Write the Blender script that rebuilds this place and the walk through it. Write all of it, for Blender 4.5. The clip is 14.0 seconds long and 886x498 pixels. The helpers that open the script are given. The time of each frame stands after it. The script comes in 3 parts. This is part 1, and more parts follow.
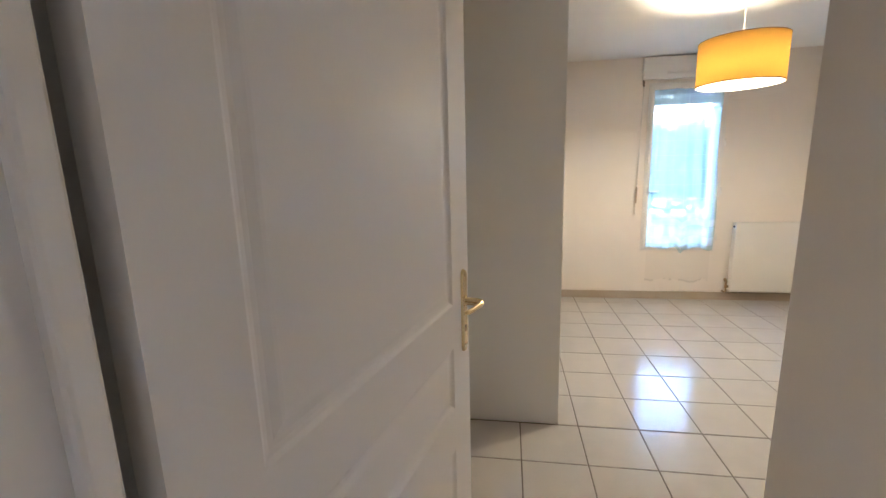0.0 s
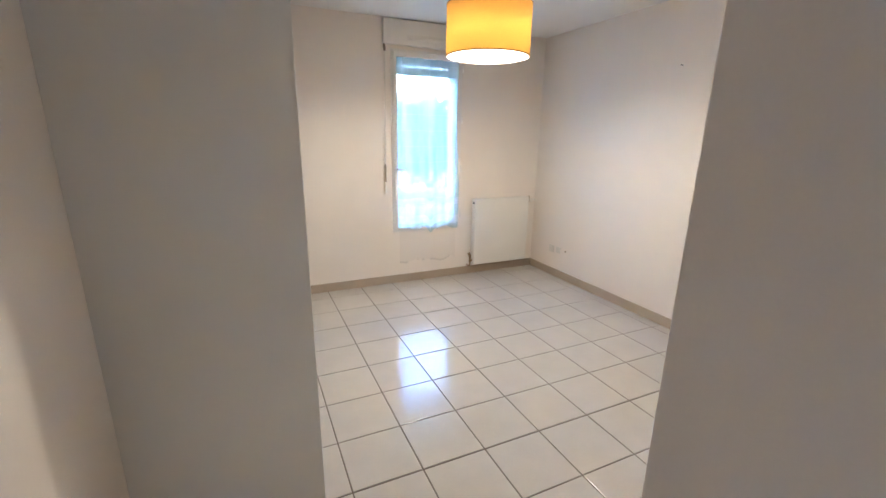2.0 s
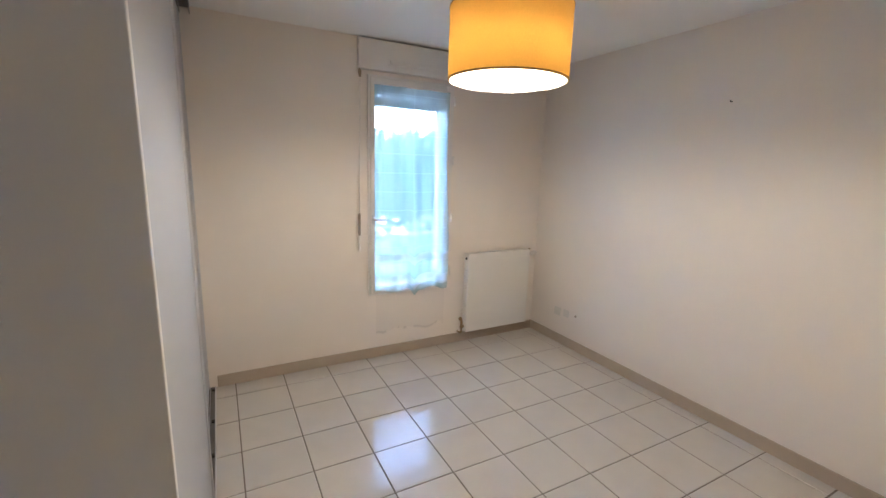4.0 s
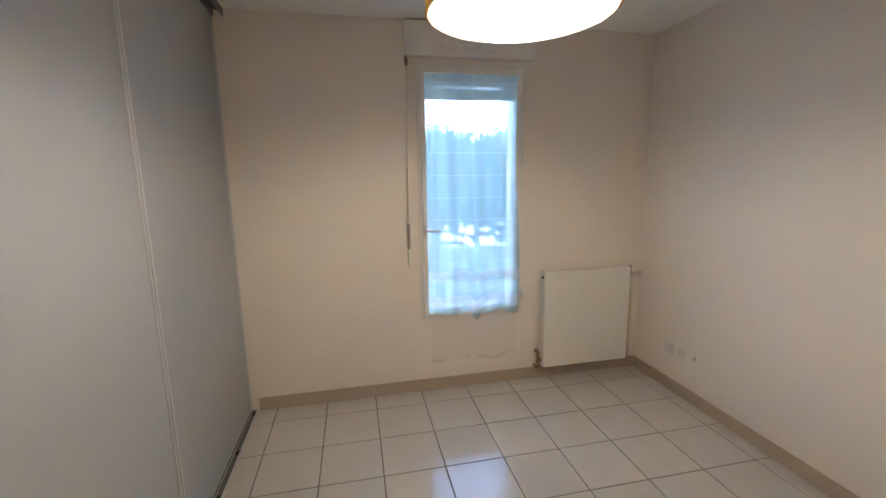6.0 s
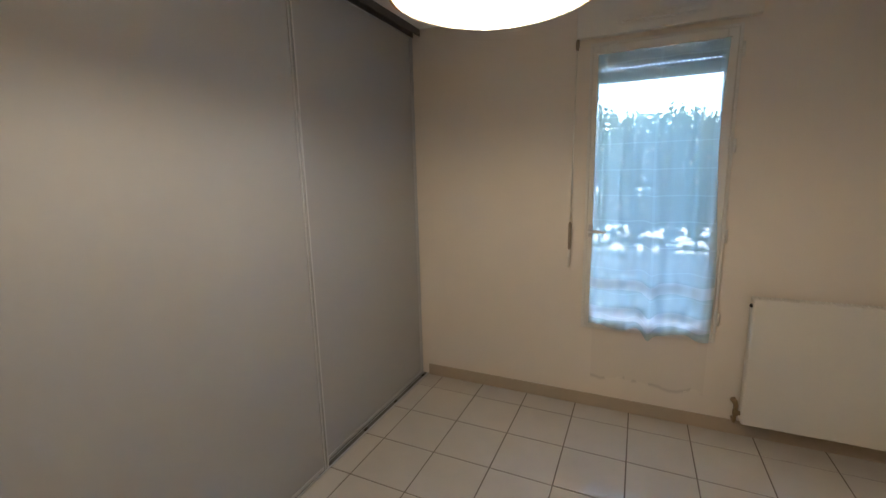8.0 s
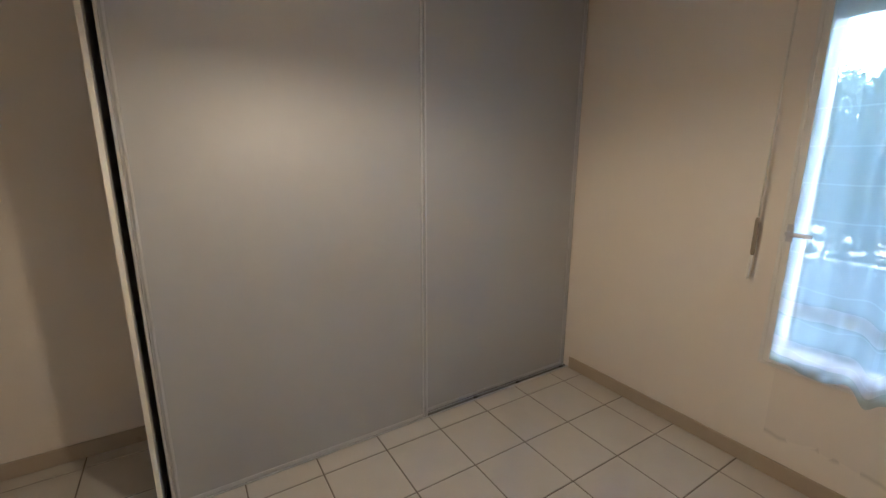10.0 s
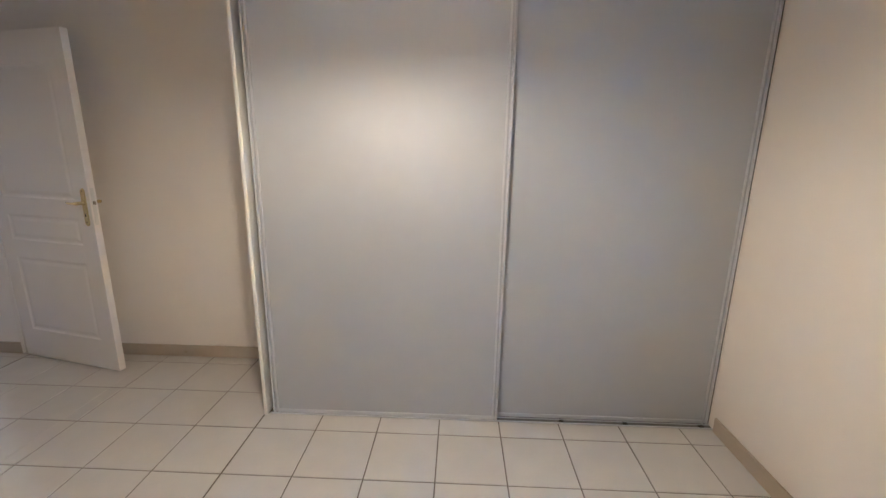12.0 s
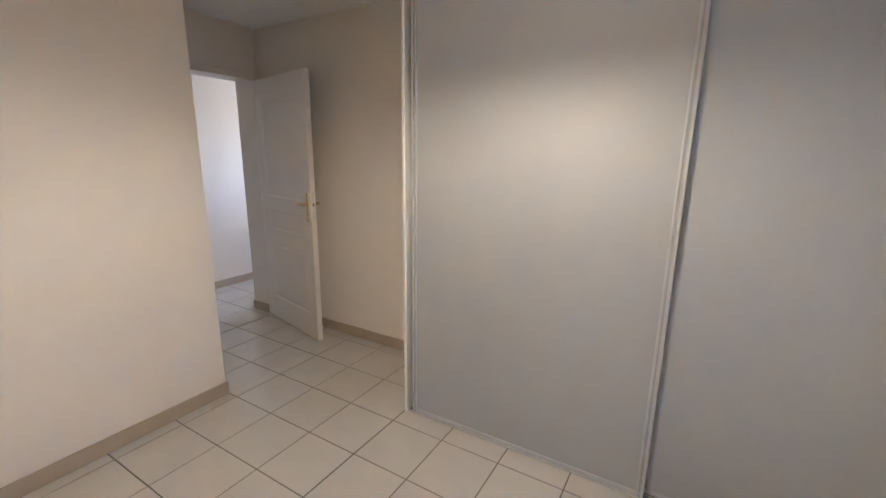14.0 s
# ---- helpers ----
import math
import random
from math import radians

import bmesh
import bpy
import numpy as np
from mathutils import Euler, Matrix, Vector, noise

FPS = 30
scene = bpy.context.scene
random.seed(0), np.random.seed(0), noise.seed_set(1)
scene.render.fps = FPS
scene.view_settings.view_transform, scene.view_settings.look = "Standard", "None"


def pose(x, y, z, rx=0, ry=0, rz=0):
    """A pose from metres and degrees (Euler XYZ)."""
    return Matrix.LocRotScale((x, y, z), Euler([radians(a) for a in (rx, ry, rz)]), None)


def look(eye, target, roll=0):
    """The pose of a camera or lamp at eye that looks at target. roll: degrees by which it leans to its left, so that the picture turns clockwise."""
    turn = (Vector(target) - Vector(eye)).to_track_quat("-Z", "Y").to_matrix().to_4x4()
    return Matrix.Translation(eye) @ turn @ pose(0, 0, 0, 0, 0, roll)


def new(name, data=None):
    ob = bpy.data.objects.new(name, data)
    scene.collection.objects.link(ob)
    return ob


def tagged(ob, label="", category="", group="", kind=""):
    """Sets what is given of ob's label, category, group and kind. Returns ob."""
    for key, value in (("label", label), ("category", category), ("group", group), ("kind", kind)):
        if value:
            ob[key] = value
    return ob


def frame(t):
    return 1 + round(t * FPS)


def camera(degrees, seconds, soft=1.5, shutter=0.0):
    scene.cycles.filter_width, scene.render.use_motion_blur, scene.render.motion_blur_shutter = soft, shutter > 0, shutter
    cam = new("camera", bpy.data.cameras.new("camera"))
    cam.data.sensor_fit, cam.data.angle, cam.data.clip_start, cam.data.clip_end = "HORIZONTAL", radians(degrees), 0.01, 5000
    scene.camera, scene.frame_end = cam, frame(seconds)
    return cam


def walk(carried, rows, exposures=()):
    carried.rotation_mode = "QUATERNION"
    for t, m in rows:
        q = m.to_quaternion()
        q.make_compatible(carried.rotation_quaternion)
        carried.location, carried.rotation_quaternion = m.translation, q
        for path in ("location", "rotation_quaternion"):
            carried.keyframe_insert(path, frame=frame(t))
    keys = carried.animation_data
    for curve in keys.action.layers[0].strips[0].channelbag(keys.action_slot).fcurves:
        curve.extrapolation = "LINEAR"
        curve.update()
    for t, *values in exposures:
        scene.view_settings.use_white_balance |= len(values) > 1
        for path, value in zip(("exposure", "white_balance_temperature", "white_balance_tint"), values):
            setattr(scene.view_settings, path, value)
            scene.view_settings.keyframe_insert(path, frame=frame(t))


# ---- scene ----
cam = camera(93.1, 14.0)
PATH = [
    (0, (-0.383, -4.44, 1.43), (-0.694, -2.5, 1.054), -1.6),
    (0.5, (-0.387, -4.316, 1.423), (-0.438, -2.358, 1.018), -2.2),
    (1, (-0.347, -4.073, 1.427), (-0.068, -2.149, 0.957), -1.2),
    (1.5, (-0.314, -3.901, 1.447), (0.325, -2.079, 0.928), 0.4),
    (2, (-0.276, -3.697, 1.459), (0.538, -1.946, 0.936), 0.9),
    (2.5, (-0.203, -3.511, 1.486), (0.642, -1.767, 0.993), 1.0),
    (3, (-0.111, -3.36, 1.512), (0.708, -1.595, 1.053), 1.0),
    (3.5, (-0.068, -3.159, 1.541), (0.808, -1.413, 1.114), 1.6),
    (3.7, (-0.054, -3.061, 1.547), (0.879, -1.336, 1.154), 1.8),
    (5.8, (0.467, -2.564, 1.488), (1.034, -0.677, 1.145), -0.6),
    (6, (0.56, -2.566, 1.495), (0.964, -0.638, 1.153), -0.9),
    (6.5, (0.777, -2.598, 1.473), (0.72, -0.627, 1.141), -0.9),
    (7, (0.983, -2.57, 1.471), (0.65, -0.629, 1.125), -0.8),
    (7.5, (1.121, -2.5, 1.478), (0.594, -0.602, 1.132), -0.7),
    (8, (1.267, -2.481, 1.501), (0.434, -0.698, 1.147), -1.4),
    (8.5, (1.46, -2.438, 1.499), (0.39, -0.787, 1.14), -0.2),
    (8.7, (1.501, -2.405, 1.509), (0.332, -0.825, 1.137), -0.9),
    (10.8, (1.816, -1.712, 1.432), (-0.042, -1.121, 0.991), -0.1),
    (11, (1.831, -1.631, 1.435), (-0.068, -1.172, 1.004), -0.9),
    (11.5, (1.87, -1.404, 1.418), (-0.077, -1.265, 0.979), -0.3),
    (12, (1.882, -1.206, 1.427), (-0.063, -1.273, 0.968), 0.9),
    (12.5, (1.857, -1.068, 1.441), (-0.065, -1.386, 0.99), 0.7),
    (13, (1.831, -0.939, 1.454), (-0.003, -1.595, 0.999), -0.3),
    (13.5, (1.772, -0.831, 1.475), (0.04, -1.722, 1.021), -0.3),
    (14, (1.664, -0.935, 1.469), (-0.012, -1.933, 1.028), 0.7),
]
EXPOSURE = [
    (0, 5.35, 4990, 11),
    (1.5, 5.41, 4820, 12),
    (2.2, 5.35, 4700, 13),
    (3, 4.99, 4760, 13),
    (3.7, 4.92, 4810, 14),
    (6, 4.51, 5050, 12),
    (6.6, 4.43, 5100, 13),
    (7.5, 4.06, 5300, 12),
    (8.7, 4.03, 5300, 12),
    (10.8, 4.60, 5230, 14),
    (11.5, 5.06, 4860, 14),
    (12.5, 5.10, 4920, 14),
    (14, 4.93, 4980, 14),
]
walk(cam, [(t, look(eye, target, roll)) for t, eye, target, roll in PATH], EXPOSURE)

# ---- light ----
world = bpy.data.worlds.new("sky")
scene.world = world
world.use_nodes = True
sky = world.node_tree.nodes.new("ShaderNodeTexSky")
sky.sky_type, sky.sun_disc = "NISHITA", False
sky.dust_density = 2.6
sky.sun_elevation, sky.sun_rotation = radians(45), radians(84)
background = world.node_tree.nodes["Background"]
background.inputs["Strength"].default_value = 0.15
world.node_tree.links.new(sky.outputs[0], background.inputs["Color"])


def lamp(name, kind, m, power, colour, **more):
    data = bpy.data.lights.new(name, kind)
    data.energy, data.color = power, colour
    for key, value in more.items():
        if key == "size":
            data.shape, data.size, data.size_y = "RECTANGLE", value[0], value[1]
        if key == "radius":
            data.shadow_soft_size = value
        if key == "angle":
            data.angle = radians(value)
    ob = new(name, data)
    ob.matrix_world = m
    return ob


lamp("sun", "SUN", look((9, 1, 9), (0, 0, 0)), 1.1, (1, 0.95, 0.88), angle=12)
lamp("bulb_light", "POINT", pose(0.968, -1.554, 1.920), 1.5, (1.0, 0.745, 0.44), radius=0.055)
# added area fill for corridor and passage, its source unseen
lamp("hall_fill", "AREA", look((-2.18, -4.87, 1.5), (0, -4.87, 1.5)), 0.30, (1.0, 0.85, 0.64), size=(0.36, 0.66))



# ---- materials ----
def material(name):
    m = bpy.data.materials.new(name)
    m.use_nodes = True
    return m, m.node_tree.nodes, m.node_tree.links, m.node_tree.nodes["Principled BSDF"]


def surface(name, colour, rough, metal=0.0, vary=0.06, grain=300.0, bump=0.05, blotch=2.5, per_object=0.0, rough_vary=0.08, coat=0.0, distance=0.001):
    """Paint, metal or ceramic with colour and gloss varied at two scales, and a fine relief."""
    m, nodes, links, bsdf = material(name)
    at = nodes.new("ShaderNodeNewGeometry")
    big, small = nodes.new("ShaderNodeTexNoise"), nodes.new("ShaderNodeTexNoise")
    big.inputs["Scale"].default_value, big.inputs["Detail"].default_value = blotch, 5
    small.inputs["Scale"].default_value, small.inputs["Detail"].default_value = grain, 3
    for n in (big, small):
        links.new(at.outputs["Position"], n.inputs["Vector"])
    add = nodes.new("ShaderNodeMath")
    add.operation = "MULTIPLY_ADD"
    links.new(small.outputs["Fac"], add.inputs[0])
    add.inputs[1].default_value = 0.35
    links.new(big.outputs["Fac"], add.inputs[2])
    tone = add.outputs[0]
    if per_object:
        info, mul = nodes.new("ShaderNodeObjectInfo"), nodes.new("ShaderNodeMath")
        mul.operation = "MULTIPLY_ADD"
        links.new(info.outputs["Random"], mul.inputs[0])
        mul.inputs[1].default_value = per_object
        links.new(tone, mul.inputs[2])
        tone = mul.outputs[0]
    ramp = nodes.new("ShaderNodeMapRange")
    ramp.inputs["From Min"].default_value, ramp.inputs["From Max"].default_value = 0.35, 1.0
    ramp.inputs["To Min"].default_value, ramp.inputs["To Max"].default_value = 1 - vary, 1 + vary
    links.new(tone, ramp.inputs["Value"])
    mix = nodes.new("ShaderNodeVectorMath")
    mix.operation = "SCALE"
    mix.inputs[0].default_value = colour
    links.new(ramp.outputs[0], mix.inputs["Scale"])
    links.new(mix.outputs[0], bsdf.inputs["Base Color"])
    gloss = nodes.new("ShaderNodeMapRange")
    gloss.inputs["From Min"].default_value, gloss.inputs["From Max"].default_value = 0.3, 0.7
    gloss.inputs["To Min"].default_value, gloss.inputs["To Max"].default_value = max(rough - rough_vary, 0.03), min(rough + rough_vary, 1)
    links.new(big.outputs["Fac"], gloss.inputs["Value"])
    links.new(gloss.outputs[0], bsdf.inputs["Roughness"])
    bsdf.inputs["Metallic"].default_value = metal
    bsdf.inputs["Coat Weight"].default_value = coat
    relief = nodes.new("ShaderNodeBump")
    relief.inputs["Strength"].default_value, relief.inputs["Distance"].default_value = bump, distance
    links.new(small.outputs["Fac"], relief.inputs["Height"])
    links.new(relief.outputs[0], bsdf.inputs["Normal"])
    return m


PAINT = surface("wall_paint", (0.84, 0.778, 0.70), 0.55, vary=0.035, grain=160, bump=0.12, blotch=1.6)
CEILING = surface("ceiling_paint", (0.87, 0.86, 0.83), 0.8, vary=0.02, grain=200, bump=0.08)
TILE = surface("glazed_tile", (0.57, 0.54, 0.495), 0.13, vary=0.05, grain=90, bump=0.02, blotch=6, per_object=0.25, rough_vary=0.05)
GROUT = surface("grout", (0.16, 0.133, 0.108), 0.9, vary=0.25, grain=400, bump=0.4, blotch=7)
PLINTH = surface("plinth_tile", (0.46, 0.385, 0.295), 0.35, vary=0.07, grain=120, bump=0.05, blotch=5)
DOOR = surface("door_lacquer", (0.84, 0.778, 0.70), 0.5, vary=0.03, grain=240, bump=0.06, blotch=2)
BOARD = surface("white_board", (0.80, 0.78, 0.73), 0.45, vary=0.03)
PANEL = surface("grey_laminate", (0.445, 0.452, 0.470), 0.55, metal=0.2, vary=0.03, grain=500, bump=0.03, blotch=3, rough_vary=0.04)
ALU = surface("grey_aluminium", (0.58, 0.585, 0.60), 0.42, metal=0.3, vary=0.04, grain=300, bump=0.01, blotch=3, rough_vary=0.02)
TRACK = surface("track_metal", (0.20, 0.195, 0.19), 0.45, metal=0.7, vary=0.2, grain=200, blotch=12)
# black small parts, and the shade in the wardrobe's gap at the wall
BLACK = surface("black_parts_gap_shade", (0.02, 0.02, 0.02), 0.6, vary=0.2)
BRASS = surface("polished_brass", (0.76, 0.60, 0.31), 0.2, metal=1.0, vary=0.08, grain=120, bump=0.02, blotch=20)
STEEL = surface("steel", (0.55, 0.54, 0.52), 0.3, metal=1.0, vary=0.1)
VALVE = surface("dull_brass_valve", (0.36, 0.27, 0.15), 0.4, metal=0.9, vary=0.2, blotch=30)
ENAMEL = surface("radiator_enamel", (0.80, 0.775, 0.72), 0.4, vary=0.03, grain=60, bump=0.02, blotch=3, rough_vary=0.01)
PVC = surface("window_lacquer", (0.80, 0.78, 0.74), 0.35, vary=0.03, grain=200, bump=0.03)
SLAT = surface("shutter_plastic", (0.50, 0.51, 0.52), 0.5, vary=0.05, grain=80)
ROD = surface("crank_enamel", (0.78, 0.74, 0.67), 0.4, vary=0.05)
GRIP = surface("crank_grip_plastic", (0.28, 0.23, 0.17), 0.5, vary=0.15)
SOCKET = surface("socket_plastic", (0.72, 0.69, 0.62), 0.35, vary=0.03)
BULB_BASE = surface("lamp_plastic", (0.75, 0.73, 0.70), 0.4)
FENCE = surface("fence_concrete", (0.12, 0.155, 0.165), 0.85, vary=0.15, grain=60, bump=0.3, blotch=3)
SOIL = surface("garden_ground", (0.15, 0.14, 0.12), 0.95, vary=0.25, grain=25, bump=0.5, blotch=1.5, distance=0.01)
RENDERING = surface("exterior_render", (0.55, 0.50, 0.43), 0.9, vary=0.1, grain=60, bump=0.3)
STEM = surface("stem_bark", (0.10, 0.075, 0.05), 0.9, vary=0.3, grain=60, bump=0.5, blotch=10)


def leaf_material():
    m, nodes, links, bsdf = material("hedge_leaf")
    geo, ramp = nodes.new("ShaderNodeNewGeometry"), nodes.new("ShaderNodeValToRGB")
    ramp.color_ramp.elements[0].color = (0.028, 0.055, 0.022, 1)
    ramp.color_ramp.elements[1].color = (0.085, 0.125, 0.045, 1)
    links.new(geo.outputs["Random Per Island"], ramp.inputs["Fac"])
    links.new(ramp.outputs[0], bsdf.inputs["Base Color"])
    bsdf.inputs["Roughness"].default_value = 0.38
    through_leaf, mix = nodes.new("ShaderNodeBsdfTranslucent"), nodes.new("ShaderNodeMixShader")
    links.new(ramp.outputs[0], through_leaf.inputs["Color"])
    mix.inputs[0].default_value = 0.25
    links.new(bsdf.outputs[0], mix.inputs[1])
    links.new(through_leaf.outputs[0], mix.inputs[2])
    links.new(mix.outputs[0], nodes["Material Output"].inputs["Surface"])
    return m


def fabric(name, front, share, weave=900.0):
    """Thin cloth that lets part of the light through."""
    m, nodes, links, bsdf = material(name)
    bsdf.inputs["Base Color"].default_value, bsdf.inputs["Roughness"].default_value = (*front, 1), 0.9
    at, weft = nodes.new("ShaderNodeNewGeometry"), nodes.new("ShaderNodeTexNoise")
    weft.inputs["Scale"].default_value = weave
    stretch = nodes.new("ShaderNodeVectorMath")
    stretch.operation = "MULTIPLY"
    stretch.inputs[1].default_value = (1, 1, 0.12)
    links.new(at.outputs["Position"], stretch.inputs[0])
    links.new(stretch.outputs[0], weft.inputs["Vector"])
    tone = nodes.new("ShaderNodeMapRange")
    tone.inputs["To Min"].default_value, tone.inputs["To Max"].default_value = 0.8, 1.1
    links.new(weft.outputs["Fac"], tone.inputs["Value"])
    scale = nodes.new("ShaderNodeVectorMath")
    scale.operation = "SCALE"
    scale.inputs[0].default_value = front
    links.new(tone.outputs[0], scale.inputs["Scale"])
    links.new(scale.outputs[0], bsdf.inputs["Base Color"])
    passing, mix = nodes.new("ShaderNodeBsdfTranslucent"), nodes.new("ShaderNodeMixShader")
    links.new(scale.outputs[0], passing.inputs["Color"])
    mix.inputs[0].default_value = share
    links.new(bsdf.outputs[0], mix.inputs[1])
    links.new(passing.outputs[0], mix.inputs[2])
    links.new(mix.outputs[0], nodes["Material Output"].inputs["Surface"])
    return m


def sheer():
    """A voile curtain: open weave, with thin woven lines every 14 cm and two denser bands above the hem."""
    m, nodes, links, bsdf = material("sheer_voile")
    bsdf.inputs["Base Color"].default_value, bsdf.inputs["Roughness"].default_value = (0.82, 0.83, 0.85, 1), 0.9
    passing, cloth, clear, mix = (nodes.new("ShaderNodeBsdfTranslucent"), nodes.new("ShaderNodeMixShader"),
                                  nodes.new("ShaderNodeBsdfTransparent"), nodes.new("ShaderNodeMixShader"))
    passing.inputs["Color"].default_value = (0.58, 0.77, 0.76, 1)
    cloth.inputs[0].default_value = 0.85
    links.new(bsdf.outputs[0], cloth.inputs[1])
    links.new(passing.outputs[0], cloth.inputs[2])
    uv, split = nodes.new("ShaderNodeTexCoord"), nodes.new("ShaderNodeSeparateXYZ")
    links.new(uv.outputs["UV"], split.inputs[0])

    def calc(op, a, b=None, c=None):
        n = nodes.new("ShaderNodeMath")
        n.operation = op
        for i, v in enumerate((a, b, c)):
            if v is None:
                continue
            if isinstance(v, (int, float)):
                n.inputs[i].default_value = v
            else:
                links.new(v, n.inputs[i])
        return n.outputs[0]

    high = split.outputs["Y"]  # metres above the hem
    sway = calc("MULTIPLY", calc("SINE", calc("MULTIPLY", split.outputs["X"], 27.0)), 0.010)
    swayed = calc("ADD", high, sway)
    line = calc("LESS_THAN", calc("ABSOLUTE", calc("SUBTRACT", calc("FRACT", calc("DIVIDE", high, 0.143)), 0.5)), 0.022)
    band_a = calc("LESS_THAN", calc("ABSOLUTE", calc("SUBTRACT", swayed, 0.265)), 0.032)
    band_b = calc("LESS_THAN", calc("ABSOLUTE", calc("SUBTRACT", swayed, 0.085)), 0.040)
    across = split.outputs["X"]  # metres from the side hem
    sides = calc("ADD", calc("LESS_THAN", across, 0.012), calc("GREATER_THAN", across, 0.592))
    pleat = calc("LESS_THAN", calc("ABSOLUTE", calc("SUBTRACT", across, 0.322)), 0.007)
    hem = calc("ADD", calc("LESS_THAN", high, 0.03), calc("MULTIPLY", calc("ADD", sides, pleat), 0.55))
    dense = calc("ADD", calc("ADD", calc("MULTIPLY", line, 0.10), calc("MULTIPLY", calc("ADD", band_a, band_b), 0.18)), calc("MULTIPLY", hem, 0.09))
    links.new(calc("SUBTRACT", 0.85, calc("MULTIPLY", calc("ADD", band_a, band_b), 0.38)), cloth.inputs[0])
    cover = calc("MINIMUM", calc("ADD", dense, 0.55), 0.95)
    links.new(cover, mix.inputs[0])
    links.new(clear.outputs[0], mix.inputs[1])
    links.new(cloth.outputs[0], mix.inputs[2])
    links.new(mix.outputs[0], nodes["Material Output"].inputs["Surface"])
    return m


def stained_wall():
    """Wall paint with a filled patch and a scuffed line below the window."""
    m = surface("wall_paint_stained", (0.84, 0.778, 0.70), 0.55, vary=0.035, grain=160, bump=0.12, blotch=1.6)
    nodes, links, bsdf = m.node_tree.nodes, m.node_tree.links, m.node_tree.nodes["Principled BSDF"]
    before = bsdf.inputs["Base Color"].links[0].from_socket
    geo, split = nodes.new("ShaderNodeNewGeometry"), nodes.new("ShaderNodeSeparateXYZ")
    links.new(geo.outputs["Position"], split.inputs[0])

    def calc(op, a, b=None, c=None):
        n = nodes.new("ShaderNodeMath")
        n.operation = op
        for i, v in enumerate((a, b, c)):
            if v is None:
                continue
            if isinstance(v, (int, float)):
                n.inputs[i].default_value = v
            else:
                links.new(v, n.inputs[i])
        return n.outputs[0]

    wave, grit = nodes.new("ShaderNodeTexNoise"), nodes.new("ShaderNodeTexNoise")
    wave.inputs["Scale"].default_value, grit.inputs["Scale"].default_value = 7, 14
    squash = nodes.new("ShaderNodeVectorMath")
    squash.operation = "MULTIPLY"
    squash.inputs[1].default_value = (1, 0, 0.05)
    links.new(geo.outputs["Position"], squash.inputs[0])
    links.new(squash.outputs[0], wave.inputs["Vector"])
    links.new(geo.outputs["Position"], grit.inputs["Vector"])
    inside = calc("MULTIPLY", calc("GREATER_THAN", split.outputs["X"], 1.045), calc("LESS_THAN", split.outputs["X"], 1.665))
    level = calc("MULTIPLY_ADD", wave.outputs["Fac"], 0.11, 0.155)
    gap = calc("ABSOLUTE", calc("SUBTRACT", split.outputs["Z"], level))
    scuff = calc("MULTIPLY", calc("SUBTRACT", 1.0, calc("MINIMUM", calc("DIVIDE", gap, 0.016), 1.0)), calc("GREATER_THAN", grit.outputs["Fac"], 0.46))
    patch = calc("MULTIPLY", calc("GREATER_THAN", split.outputs["Z"], level), calc("LESS_THAN", split.outputs["Z"], 0.60))
    amount = calc("MULTIPLY", inside, calc("ADD", calc("MULTIPLY", scuff, 0.30), calc("MULTIPLY", patch, 0.08)))
    mix = nodes.new("ShaderNodeMix")
    mix.data_type = "RGBA"
    links.new(amount, mix.inputs["Factor"])
    links.new(before, mix.inputs["A"])
    mix.inputs["B"].default_value = (0.30, 0.27, 0.24, 1)
    links.new(mix.outputs["Result"], bsdf.inputs["Base Color"])
    return m


def glass():
    m, nodes, links, bsdf = material("window_glass")
    bsdf.inputs["Base Color"].default_value = (0.97, 0.99, 0.98, 1)
    bsdf.inputs["Roughness"].default_value, bsdf.inputs["Transmission Weight"].default_value = 0.0, 1.0
    bsdf.inputs["IOR"].default_value = 1.45
    return m


LEAF, VOILE, GLASS, STAINED = leaf_material(), sheer(), glass(), stained_wall()
SHADE_OUT = fabric("orange_shade_cloth", (0.80, 0.49, 0.075), 0.5)
SHADE_IN = fabric("white_shade_lining", (0.87, 0.80, 0.64), 0.12)


# ---- building blocks ----
def mesh_of(bm, mats):
    me = bpy.data.meshes.new("mesh")
    bmesh.ops.recalc_face_normals(bm, faces=bm.faces)
    bm.to_mesh(me)
    bm.free()
    for m in mats if isinstance(mats, (list, tuple)) else [mats]:
        me.materials.append(m)
    return me


def part(name, bm, mats, parent=None, label=""):
    ob = new(name, mesh_of(bm, mats))
    if parent:
        ob.parent = parent
    if label:
        tagged(ob, label)
    return ob


def empty(name, m):
    ob = new(name)
    ob.empty_display_size = 0.05
    ob.matrix_basis = m
    return ob


def box(bm, x0, x1, y0, y1, z0, z1, bevel=0.0, segments=2):
    made = bmesh.ops.create_cube(bm, size=1)
    for v in made["verts"]:
        v.co = Vector((x0 + (v.co.x + 0.5) * (x1 - x0), y0 + (v.co.y + 0.5) * (y1 - y0), z0 + (v.co.z + 0.5) * (z1 - z0)))
    if bevel:
        edges = {e for v in made["verts"] for e in v.link_edges}
        bmesh.ops.bevel(bm, geom=list(edges), offset=bevel, segments=segments, affect="EDGES", profile=0.5)
    return bm


def boxed(*size, bevel=0.0, segments=2):
    return box(bmesh.new(), *size, bevel=bevel, segments=segments)


